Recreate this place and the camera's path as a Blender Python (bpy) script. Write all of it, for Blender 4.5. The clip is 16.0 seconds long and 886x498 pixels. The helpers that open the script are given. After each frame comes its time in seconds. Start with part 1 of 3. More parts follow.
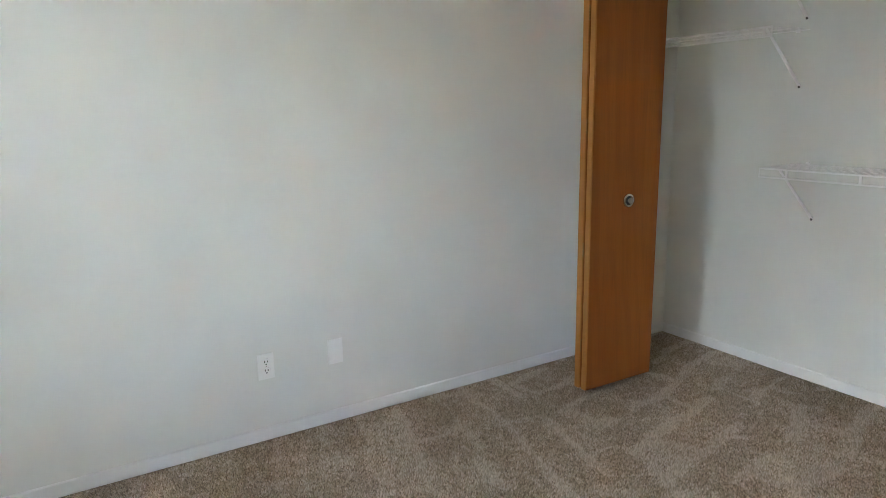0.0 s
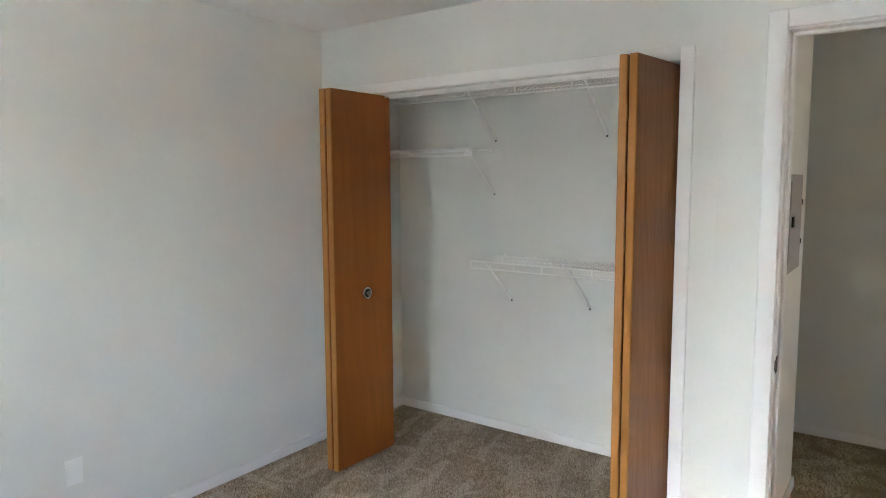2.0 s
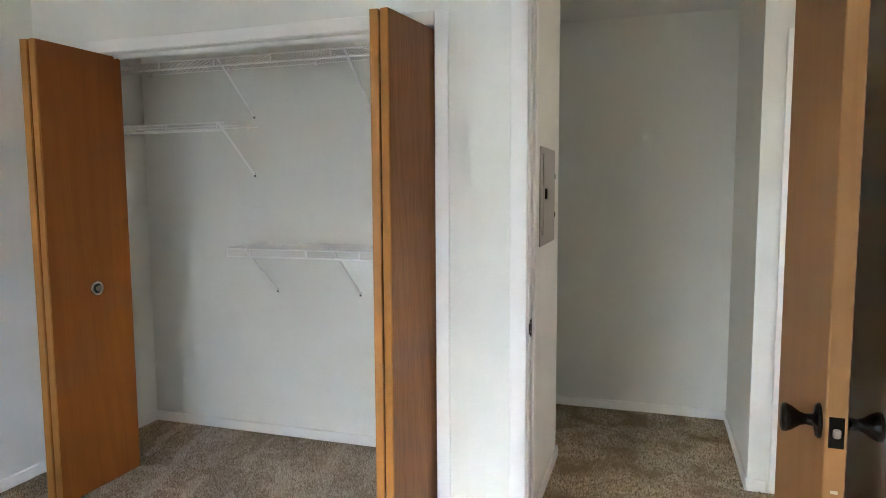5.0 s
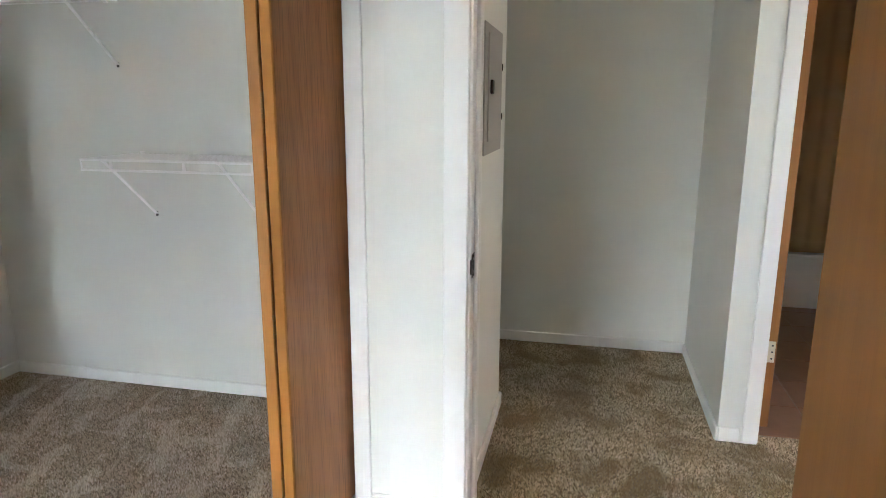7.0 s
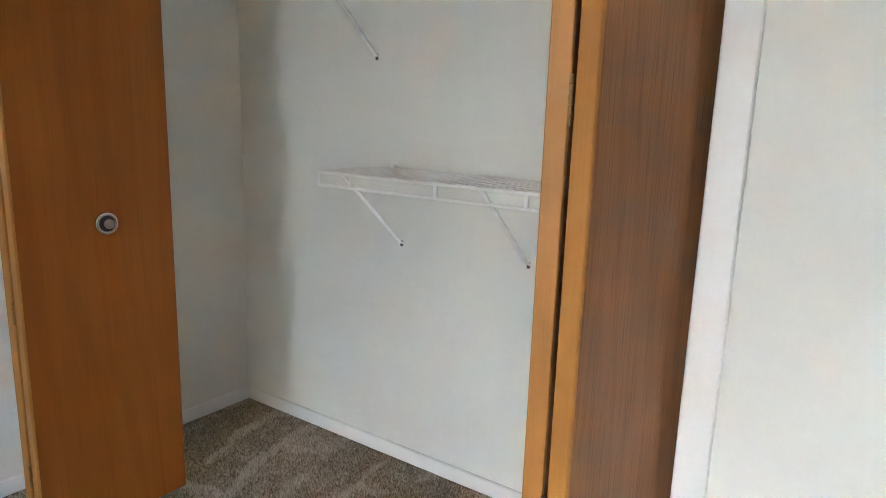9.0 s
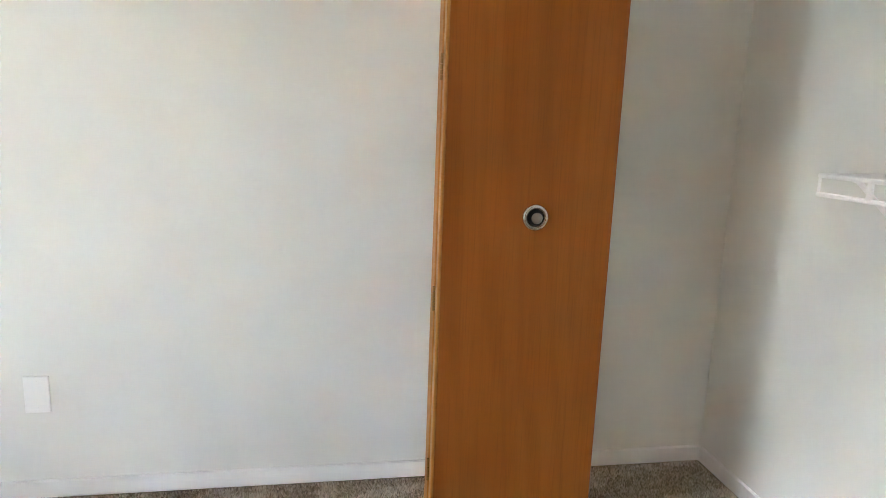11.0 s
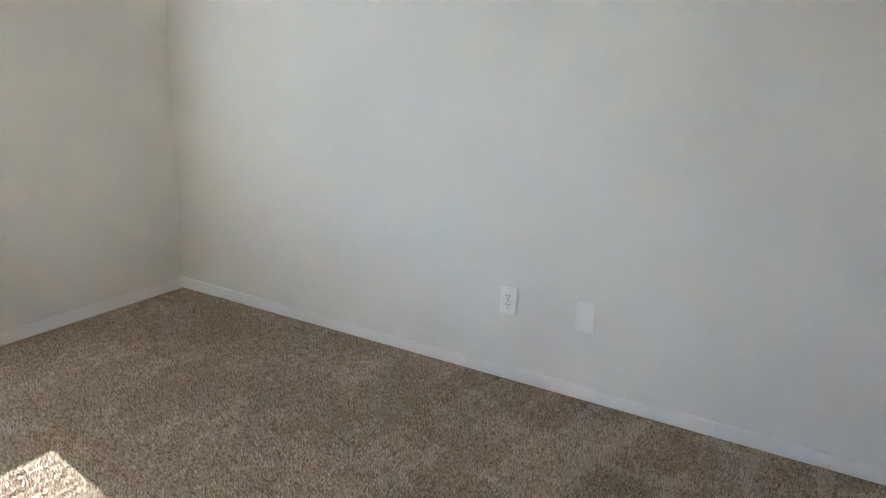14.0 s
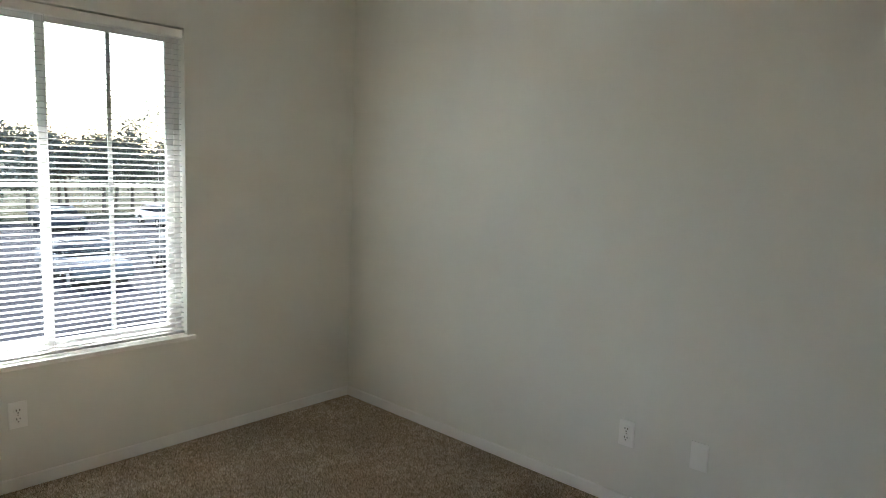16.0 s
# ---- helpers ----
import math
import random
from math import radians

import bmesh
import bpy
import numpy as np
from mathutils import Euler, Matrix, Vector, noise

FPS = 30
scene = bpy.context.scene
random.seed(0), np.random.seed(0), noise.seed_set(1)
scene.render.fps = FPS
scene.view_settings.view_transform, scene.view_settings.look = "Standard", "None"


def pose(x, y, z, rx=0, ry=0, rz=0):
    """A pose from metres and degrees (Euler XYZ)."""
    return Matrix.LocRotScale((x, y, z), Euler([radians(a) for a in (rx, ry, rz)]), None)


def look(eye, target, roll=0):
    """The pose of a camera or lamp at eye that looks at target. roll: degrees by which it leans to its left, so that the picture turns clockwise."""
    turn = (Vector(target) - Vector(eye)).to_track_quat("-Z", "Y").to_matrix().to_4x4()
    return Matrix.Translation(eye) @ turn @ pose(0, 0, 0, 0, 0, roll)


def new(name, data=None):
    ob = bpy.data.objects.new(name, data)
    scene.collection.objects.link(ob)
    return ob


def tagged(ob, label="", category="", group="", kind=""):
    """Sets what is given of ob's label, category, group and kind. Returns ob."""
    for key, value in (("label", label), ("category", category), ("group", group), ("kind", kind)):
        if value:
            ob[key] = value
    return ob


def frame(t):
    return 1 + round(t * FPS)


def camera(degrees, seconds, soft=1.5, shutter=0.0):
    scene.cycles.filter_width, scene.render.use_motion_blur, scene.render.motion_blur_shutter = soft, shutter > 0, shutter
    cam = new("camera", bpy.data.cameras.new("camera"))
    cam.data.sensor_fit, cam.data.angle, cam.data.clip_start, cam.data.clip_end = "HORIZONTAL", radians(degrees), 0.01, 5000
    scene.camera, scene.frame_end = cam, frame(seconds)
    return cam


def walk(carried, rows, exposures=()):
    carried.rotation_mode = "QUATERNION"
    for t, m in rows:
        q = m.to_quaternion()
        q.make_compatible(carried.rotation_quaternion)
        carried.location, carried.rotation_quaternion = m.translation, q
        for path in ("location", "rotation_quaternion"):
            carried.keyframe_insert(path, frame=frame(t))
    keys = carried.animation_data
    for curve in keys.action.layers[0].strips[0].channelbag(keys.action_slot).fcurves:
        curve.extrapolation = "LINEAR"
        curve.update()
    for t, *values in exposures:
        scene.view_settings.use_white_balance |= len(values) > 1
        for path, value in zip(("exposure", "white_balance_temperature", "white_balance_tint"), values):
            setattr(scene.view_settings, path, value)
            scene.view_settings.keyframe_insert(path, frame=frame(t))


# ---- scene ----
cam = camera(68.2, 16.0, soft=0.8)
PATH = [
    (0, (2.678, -2.542, 1.413), (1.005, -1.529, 0.993), -1.1),
    (0.5, (2.802, -2.576, 1.453), (1.3, -1.327, 1.021), -0.9),
    (1, (2.851, -2.652, 1.472), (1.514, -1.226, 1.048), -0.9),
    (1.5, (2.838, -2.725, 1.534), (1.621, -1.188, 1.139), -0.6),
    (2, (2.859, -2.758, 1.567), (1.694, -1.146, 1.36), -0.3),
    (2.5, (2.869, -2.767, 1.58), (1.75, -1.111, 1.512), -0.3),
    (3, (2.884, -2.756, 1.553), (1.814, -1.067, 1.524), -0.2),
    (3.5, (2.901, -2.732, 1.527), (1.906, -0.997, 1.51), -0.1),
    (4, (2.913, -2.692, 1.492), (2.031, -0.897, 1.478), -0.2),
    (4.5, (2.902, -2.613, 1.453), (2.155, -0.758, 1.435), -0.1),
    (5, (2.89, -2.484, 1.412), (2.276, -0.59, 1.226), -0.3),
    (5.2, (2.891, -2.4, 1.398), (2.316, -0.502, 1.138), -0.4),
    (7.3, (2.722, -1.752, 1.315), (2.302, 0.155, 0.882), 0.2),
    (7.5, (2.687, -1.664, 1.31), (2.195, 0.226, 0.877), 0.3),
    (8, (2.555, -1.476, 1.301), (1.798, 0.324, 0.867), 0.5),
    (8.2, (2.499, -1.409, 1.3), (1.653, 0.353, 0.876), 0.9),
    (10.3, (2.067, -0.699, 1.251), (0.399, 0.326, 0.844), 1.6),
    (10.5, (2.037, -0.671, 1.234), (0.265, 0.162, 0.827), 1.6),
    (11, (2.028, -0.647, 1.188), (0.095, -0.301, 0.807), 2.1),
    (11.5, (2.054, -0.709, 1.207), (0.104, -0.581, 0.779), 1.9),
    (12, (2.085, -0.794, 1.194), (0.146, -0.814, 0.707), 2.1),
    (12.5, (2.112, -0.867, 1.189), (0.202, -1.129, 0.656), 2.6),
    (13, (2.183, -0.902, 1.199), (0.33, -1.418, 0.649), 2.7),
    (13.5, (2.269, -0.927, 1.196), (0.482, -1.657, 0.67), 3.1),
    (14, (2.334, -0.905, 1.24), (0.632, -1.805, 0.7), 2.9),
    (14.5, (2.41, -0.837, 1.334), (0.773, -1.83, 0.755), 2.4),
    (15, (2.483, -0.745, 1.394), (0.89, -1.835, 0.869), 2.2),
    (15.5, (2.552, -0.668, 1.458), (0.994, -1.85, 1.042), 2.4),
    (16, (2.594, -0.589, 1.464), (1.13, -1.928, 1.216), 2.2),
]
walk(cam, [(t, look(e, g, r)) for t, e, g, r in PATH],
     exposures=[(0, 3.74, 5600, 6), (1.5, 3.80, 5600, 7), (5, 3.84, 5550, 7), (7.5, 3.96, 5550, 7), (8.2, 3.84, 5550, 7), (10.3, 4.52, 5850, 8), (11, 4.56, 5850, 8), (11.5, 4.27, 5750, 8),
                (12, 4.14, 5650, 8), (12.5, 4.05, 5650, 8), (14, 3.68, 5600, 8), (14.5, 3.52, 5600, 7), (15, 3.24, 5700, 6), (15.5, 2.92, 6000, 5), (16, 2.66, 6150, 4)])

# ---- world, sun, exposure ----
scene.cycles.max_bounces, scene.cycles.diffuse_bounces = 24, 16   # white rooms need many bounces
SUN_DIR = Vector((0.168, 1.0, -0.635)).normalized()
world = bpy.data.worlds.new("world")
scene.world = world
world.use_nodes = True
wn = world.node_tree.nodes
sky = wn.new("ShaderNodeTexSky")
sky.sky_type = "NISHITA"
sky.sun_disc = False
sky.sun_elevation = math.asin(-SUN_DIR.z)
sky.sun_rotation = math.atan2(-SUN_DIR.x, -SUN_DIR.y)
world.node_tree.links.new(sky.outputs["Color"], wn["Background"].inputs["Color"])
wn["Background"].inputs["Strength"].default_value = 0.15

sun = new("sun", bpy.data.lights.new("sun", "SUN"))
sun.data.energy, sun.data.angle, sun.data.color = 3.0, radians(0.45), (1.0, 0.97, 0.93)
sun.matrix_world = look((1.2, -12, 7.5), Vector((1.2, -12, 7.5)) + SUN_DIR)

# ---- materials ----


def mat(name, base, rough=0.6, metal=0.0, spec=0.5):
    m = bpy.data.materials.new(name)
    m.use_nodes = True
    b = m.node_tree.nodes["Principled BSDF"]
    b.inputs["Base Color"].default_value = (*base, 1)
    b.inputs["Roughness"].default_value = rough
    b.inputs["Metallic"].default_value = metal
    b.inputs["Specular IOR Level"].default_value = spec
    return m


def node(m, kind, **values):
    n = m.node_tree.nodes.new(kind)
    for k, v in values.items():
        n.inputs[k.replace("_", " ")].default_value = v
    return n


def link(m, a, b):
    m.node_tree.links.new(a, b)


def bsdf(m):
    return m.node_tree.nodes["Principled BSDF"]


def coords(m, scale=(1, 1, 1), kind="Object"):
    tc = m.node_tree.nodes.new("ShaderNodeTexCoord")
    mp = node(m, "ShaderNodeMapping", Scale=scale)
    link(m, tc.outputs[kind], mp.inputs["Vector"])
    return mp.outputs["Vector"]


def ramp(m, fac, stops):
    r = m.node_tree.nodes.new("ShaderNodeValToRGB")
    els = r.color_ramp.elements
    while len(els) < len(stops):
        els.new(0.5)
    for e, (p, c) in zip(els, stops):
        e.position, e.color = p, (*c, 1)
    link(m, fac, r.inputs["Fac"])
    return r.outputs["Color"]


def noisy(m, vec, scale, detail=4.0, rough=0.55, dist=0.0):
    n = node(m, "ShaderNodeTexNoise", Scale=scale, Detail=detail, Roughness=rough, Distortion=dist)
    link(m, vec, n.inputs["Vector"])
    return n.outputs["Fac"]


def bump(m, height, strength, distance):
    b = node(m, "ShaderNodeBump", Strength=strength, Distance=distance)
    link(m, height, b.inputs["Height"])
    link(m, b.outputs["Normal"], bsdf(m).inputs["Normal"])


def mixed(m, fac, a, b, mode="MIX"):
    n = m.node_tree.nodes.new("ShaderNodeMix")
    n.data_type, n.blend_type = "RGBA", mode
    for src, k in ((fac, 0), (a, 6), (b, 7)):
        if isinstance(src, (int, float)):
            n.inputs[k].default_value = src
        elif isinstance(src, tuple):
            n.inputs[k].default_value = (*src, 1)
        else:
            link(m, src, n.inputs[k])
    return n.outputs[2]


def paint(name, base, rough=0.6, peel=0.12):
    """Rolled wall paint: faint cloudiness and roller stipple."""
    m = mat(name, base, rough, spec=0.3)
    v = coords(m)
    cloud = noisy(m, v, 1.3, 3)
    dark = tuple(c * 0.955 for c in base)
    link(m, ramp(m, cloud, [(0.35, dark), (0.65, base)]), bsdf(m).inputs["Base Color"])
    bump(m, noisy(m, v, 260, 2), peel, 0.002)
    return m


def wood(name, dark, mid, light, rough=0.38, fine=1.0, streak=0.3):
    """Flat-sawn veneer with the grain running up (z)."""
    m = mat(name, mid, rough, spec=0.25)
    v = coords(m, (1, 1, 1))
    info = m.node_tree.nodes.new("ShaderNodeObjectInfo")
    off = m.node_tree.nodes.new("ShaderNodeVectorMath")
    off.operation = "MULTIPLY_ADD"
    off.inputs[1].default_value = (9, 5, 13)
    link(m, info.outputs["Random"], off.inputs[0])
    link(m, v, off.inputs[2])
    st = node(m, "ShaderNodeMapping", Scale=(1, 1, 0.09))
    link(m, off.outputs[0], st.inputs["Vector"])
    broad = noisy(m, st.outputs["Vector"], 9, 3, 0.5, 0.6)
    st2 = node(m, "ShaderNodeMapping", Scale=(1, 1, 0.022))
    link(m, off.outputs[0], st2.inputs["Vector"])
    pores = noisy(m, st2.outputs["Vector"], 220 * fine, 3, 0.6)
    rings = node(m, "ShaderNodeTexWave", Scale=7 * fine, Distortion=7.0, Detail=2.0, Detail_Scale=1.2)
    rings.wave_type, rings.bands_direction = "BANDS", "DIAGONAL"
    link(m, st.outputs["Vector"], rings.inputs["Vector"])
    c1 = ramp(m, broad, [(0.3, mid), (0.7, light)])
    c2 = mixed(m, ramp(m, rings.outputs["Fac"], [(0.55, (0, 0, 0)), (0.95, (0.16, 0.16, 0.16))]), c1, dark)
    c3 = mixed(m, ramp(m, pores, [(0.5, (0, 0, 0)), (0.72, (streak, streak, streak))]), c2, dark)
    link(m, c3, bsdf(m).inputs["Base Color"])
    bump(m, pores, 0.05, 0.001)
    return m


WALL = paint("wall_paint", (0.825, 0.83, 0.79))
CEIL = paint("ceiling_paint", (0.86, 0.855, 0.83), 0.8, 0.3)
TRIM = paint("trim_paint", (0.90, 0.90, 0.885), 0.35, 0.03)
BATHWALL = paint("bath_paint", (0.66, 0.45, 0.25))
CURTAIN = paint("tan_cloth", (0.60, 0.40, 0.21), 0.9)
OAK = wood("oak_veneer", (0.17, 0.045, 0.005), (0.275, 0.080, 0.008), (0.325, 0.103, 0.013), 0.5)
OAKBROWN = wood("oak_veneer_brown", (0.13, 0.048, 0.016), (0.29, 0.12, 0.042), (0.35, 0.155, 0.06), 0.42, 1.3, 0.7)
OAKEDGE = wood("oak_edge", (0.31, 0.12, 0.022), (0.41, 0.175, 0.036), (0.46, 0.205, 0.047), 0.45, 1.4)
DOORTAN = wood("door_veneer", (0.23, 0.095, 0.024), (0.29, 0.13, 0.038), (0.325, 0.15, 0.047), 0.45)
DOOREDGE = wood("door_edge", (0.29, 0.145, 0.05), (0.36, 0.185, 0.068), (0.40, 0.21, 0.08), 0.45)
NICKEL = mat("satin_nickel", (0.64, 0.58, 0.50), 0.22, 1.0)
DARKMETAL = mat("dark_bronze", (0.018, 0.015, 0.013), 0.22, 0.7)
STEEL = mat("zinc_steel", (0.55, 0.53, 0.5), 0.35, 1.0)
KNOBM = mat("dull_nickel", (0.28, 0.24, 0.20), 0.3, 1.0)
BRASS = mat("aged_brass", (0.30, 0.17, 0.06), 0.4, 1.0)
SCREWGREY = mat("grey_screw", (0.12, 0.115, 0.11), 0.5, 0.6)
BLACK = mat("black_track", (0.02, 0.02, 0.02), 0.6)
WIRE = mat("white_vinyl_wire", (0.95, 0.95, 0.94), 0.35)
PLASTIC = mat("white_plastic", (0.92, 0.92, 0.90), 0.3)
SLOT = mat("slot_dark", (0.03, 0.03, 0.03), 0.6)
PANELGREY = paint("panel_grey", (0.38, 0.37, 0.35), 0.45, 0.04)
VINYL = mat("window_vinyl", (0.83, 0.83, 0.82), 0.4)
SLATM = mat("blind_slat_vinyl", (0.68, 0.68, 0.68), 0.6, spec=0.15)
CREAM = mat("cream_painted_hinge", (0.70, 0.64, 0.48), 0.4)
PORCELAIN = mat("porcelain", (0.82, 0.80, 0.76), 0.12)
GROUT = mat("grout", (0.34, 0.27, 0.21), 0.85)

GLASS = mat("window_glass", (1, 1, 1), 0.0)
bsdf(GLASS).inputs["Transmission Weight"].default_value = 1.0
bsdf(GLASS).inputs["IOR"].default_value = 1.45

TILE = mat("terracotta_tile", (0.38, 0.20, 0.11), 0.45)
_i = TILE.node_tree.nodes.new("ShaderNodeObjectInfo")
_n = noisy(TILE, coords(TILE), 14, 4)
_a = ramp(TILE, _i.outputs["Random"], [(0.0, (0.33, 0.17, 0.09)), (1.0, (0.43, 0.24, 0.14))])
link(TILE, mixed(TILE, _n, _a, (0.28, 0.15, 0.09)), bsdf(TILE).inputs["Base Color"])


def carpet(name, stops, stains=None):
    """Twisted cut pile: every tuft its own shade, cloudy wear over it."""
    m = mat(name, stops[1], 0.95, spec=0.1)
    geo = m.node_tree.nodes.new("ShaderNodeNewGeometry")
    v = coords(m)
    tuft = ramp(m, geo.outputs["Random Per Island"], [(0.0, stops[0]), (0.45, stops[1]), (1.0, stops[2])])
    wear = ramp(m, noisy(m, v, 1.6, 5), [(0.3, (0.84, 0.82, 0.80)), (0.7, (1.0, 1.0, 1.0))])
    col = mixed(m, 1.0, tuft, wear, "MULTIPLY")
    if stains:
        spots = ramp(m, noisy(m, v, 4.2, 5, 0.62, 0.4), [(0.46, (0, 0, 0)), (0.62, (0.8, 0.8, 0.8))])
        col = mixed(m, spots, col, stains)
    link(m, col, bsdf(m).inputs["Base Color"])
    return m


CARPET = carpet("carpet_beige", ((0.22, 0.165, 0.115), (0.43, 0.342, 0.25), (0.64, 0.53, 0.41)))
# same carpet in a lighter colour: painted sheen of the vacuumed nap
CARPETSHEEN = carpet("carpet_beige_sheen", ((0.40, 0.33, 0.25), (0.61, 0.515, 0.41), (0.81, 0.71, 0.59)))
CARPETHALL = carpet("carpet_stained", ((0.22, 0.165, 0.10), (0.51, 0.415, 0.28), (0.80, 0.68, 0.495)), (0.25, 0.18, 0.10))
BACKING = mat("carpet_backing", (0.22, 0.175, 0.135), 0.95)

# ---- building helpers ----


def box(bm, lo, hi, bevel=0.0, segments=1):
    """A box between two corners, its edges rounded by bevel."""
    c = [(a + b) / 2 for a, b in zip(lo, hi)]
    s = [abs(b - a) for a, b in zip(lo, hi)]
    made = bmesh.ops.create_cube(bm, size=1, matrix=Matrix.LocRotScale(c, None, s))
    if bevel:
        edges = list({e for v in made["verts"] for e in v.link_edges})
        bmesh.ops.bevel(bm, geom=edges, offset=bevel, segments=segments, affect="EDGES", profile=0.5)


def rod(bm, a, b, r, sides=6):
    """A round bar from a to b."""
    a, b = Vector(a), Vector(b)
    m = Matrix.Translation((a + b) / 2) @ (b - a).to_track_quat("Z", "Y").to_matrix().to_4x4()
    bmesh.ops.create_cone(bm, cap_ends=True, segments=sides, radius1=r, radius2=r, depth=(b - a).length, matrix=m)


def lathe(bm, profile, m=Matrix(), sides=24):
    """A turned shape about z from (radius, height) pairs."""
    rings = []
    for r, z in profile:
        rings.append([bm.verts.new(m @ Vector((r * math.cos(2 * math.pi * i / sides), r * math.sin(2 * math.pi * i / sides), z))) for i in range(sides)])
    for p, q in zip(rings, rings[1:]):
        for i in range(sides):
            bm.faces.new((p[i], p[(i + 1) % sides], q[(i + 1) % sides], q[i]))
    bm.faces.new(rings[0][::-1])
    bm.faces.new(rings[-1])


def part(name, bm, material, parent=None, label="", smooth=False):
    """Links a bmesh as one mesh object under a thing or a part."""
    bmesh.ops.recalc_face_normals(bm, faces=bm.faces[:])
    me = bpy.data.meshes.new(name)
    bm.to_mesh(me)
    bm.free()
    me.materials.append(material)
    if smooth:
        me.polygons.foreach_set("use_smooth", [True] * len(me.polygons))
    ob = new(name, me)
    ob.parent = parent
    return tagged(ob, label)


def boxpart(name, lo, hi, material, parent=None, label="", bevel=0.0, segments=1):
    bm = bmesh.new()
    box(bm, lo, hi, bevel, segments)
    return part(name, bm, material, parent, label)


def thing(name, m, label, category, group=""):
    ob = new(name)
    ob.empty_display_size = 0.1
    ob.matrix_world = m
    return tagged(ob, label, category, group)


def solid(name, xs, ys, zs, holes, material, label, category="wall"):
    """A slab cut into cells, those inside a hole (lo, hi corners) left out, with no inner faces."""
    def filled(i, j, k):
        if not (0 <= i < len(xs) - 1 and 0 <= j < len(ys) - 1 and 0 <= k < len(zs) - 1):
            return False
        c = [(g[n] + g[n + 1]) / 2 for g, n in ((xs, i), (ys, j), (zs, k))]
        return not any(all(l < q < h for l, q, h in zip(lo, c, hi)) for lo, hi in holes)
    bm, seen = bmesh.new(), {}

    def vert(i, j, k):
        if (i, j, k) not in seen:
            seen[i, j, k] = bm.verts.new((xs[i], ys[j], zs[k]))
        return seen[i, j, k]
    quads = {(1, 0, 0): ((1, 0, 0), (1, 1, 0), (1, 1, 1), (1, 0, 1)), (-1, 0, 0): ((0, 0, 0), (0, 0, 1), (0, 1, 1), (0, 1, 0)),
             (0, 1, 0): ((0, 1, 0), (0, 1, 1), (1, 1, 1), (1, 1, 0)), (0, -1, 0): ((0, 0, 0), (1, 0, 0), (1, 0, 1), (0, 0, 1)),
             (0, 0, 1): ((0, 0, 1), (1, 0, 1), (1, 1, 1), (0, 1, 1)), (0, 0, -1): ((0, 0, 0), (0, 1, 0), (1, 1, 0), (1, 0, 0))}
    for i in range(len(xs) - 1):
        for j in range(len(ys) - 1):
            for k in range(len(zs) - 1):
                if filled(i, j, k):
                    for (a, b, c), q in quads.items():
                        if not filled(i + a, j + b, k + c):
                            bm.faces.new([vert(i + u, j + w, k + v) for u, w, v in q])
    ob = part(name, bm, material)
    return tagged(ob, label, category, kind="structure")


# ---- the plan ----
H = 2.43                      # ceiling
Y_WIN = -3.74                 # window wall
X_EAST = 3.40                 # wall behind the open door
CL0, CL1, CLH = 0.22, 2.055, 2.042   # closet opening
Y_BACK = 0.705                # closet back
Y_DOOR, X_STUB = -0.42, 2.31  # doorway wall and its outer corner
D0, D1, DH = 2.512, 3.290, 2.03     # doorway between the jambs
X_HALL, Y_HALLEND = 2.42, 0.865
Y_HALLBACK, X_HALLR, Y_BATH = 1.72, 3.328, 0.745
B0, B1 = 3.482, 4.21          # bathroom doorway
W0, W1, WZ0, WZ1 = 1.06, 2.26, 0.555, 2.080   # window

solid("wall_west", [-0.12, 0], [-3.86, Y_HALLEND], [-0.1, H], [], WALL, "white painted drywall, long plain wall with outlets")
solid("wall_south", [0, W0, W1, 3.52], [-3.86, Y_WIN], [-0.1, WZ0, WZ1, H], [((W0, -9, WZ0), (W1, 9, WZ1))], WALL, "white painted drywall around the window")
solid("wall_east", [X_EAST, 3.52], [Y_WIN, Y_DOOR], [-0.1, H], [], WALL, "white painted drywall behind the open door")
# the hole at x 4.5 to 5.0 is invented, out of view, to brighten the hall
solid("wall_doorway", [X_STUB, D0 - 0.02, D1 + 0.02, 4.50, 5.0, 5.1], [Y_DOOR, Y_DOOR + 0.115], [-0.1, 1.00, 2.00, DH + 0.02, H],
      [((D0 - 0.02, -9, -1), (D1 + 0.02, 9, DH + 0.02)), ((4.50, -9, 1.00), (5.0, 9, 2.00))], WALL, "white painted drywall with a doorway and an unseen opening added to light the hall")
solid("wall_closet_side", [X_STUB, X_HALL], [Y_DOOR + 0.115, Y_HALLEND], [-0.1, H], [], WALL, "white painted drywall between closet and hall")
solid("wall_closet_front", [0, CL0, CL1, X_STUB], [0, 0.115], [-0.1, CLH, H], [((CL0, -9, -1), (CL1, 9, CLH))], WALL, "white painted drywall around the closet opening")
solid("wall_closet_back", [0, X_STUB], [Y_BACK, Y_HALLEND], [-0.1, H], [], WALL, "white painted drywall at the back of the closet")
solid("wall_hall_back", [0, 3.43], [Y_HALLBACK, 1.82], [-0.1, H], [], WALL, "white painted drywall at the end of the hall")
solid("wall_hall_west", [-0.12, 0], [Y_HALLEND, 1.82], [-0.1, H], [], WALL, "white painted drywall closing the hall")
solid("wall_hall_right", [X_HALLR, 3.43], [Y_BATH + 0.115, Y_HALLBACK], [-0.1, H], [], WALL, "white painted drywall between hall and bathroom")
solid("wall_bath_front", [X_HALLR, B0 - 0.02, B1 + 0.02, 5.1], [Y_BATH, Y_BATH + 0.115], [-0.1, DH + 0.02, H], [((B0 - 0.02, -9, -1), (B1 + 0.02, 9, DH + 0.02))], WALL, "white painted drywall with the bathroom doorway")
solid("wall_bath_west", [3.43, 3.45], [Y_BATH + 0.115, 3.57], [-0.1, H], [], BATHWALL, "tan painted bathroom wall")
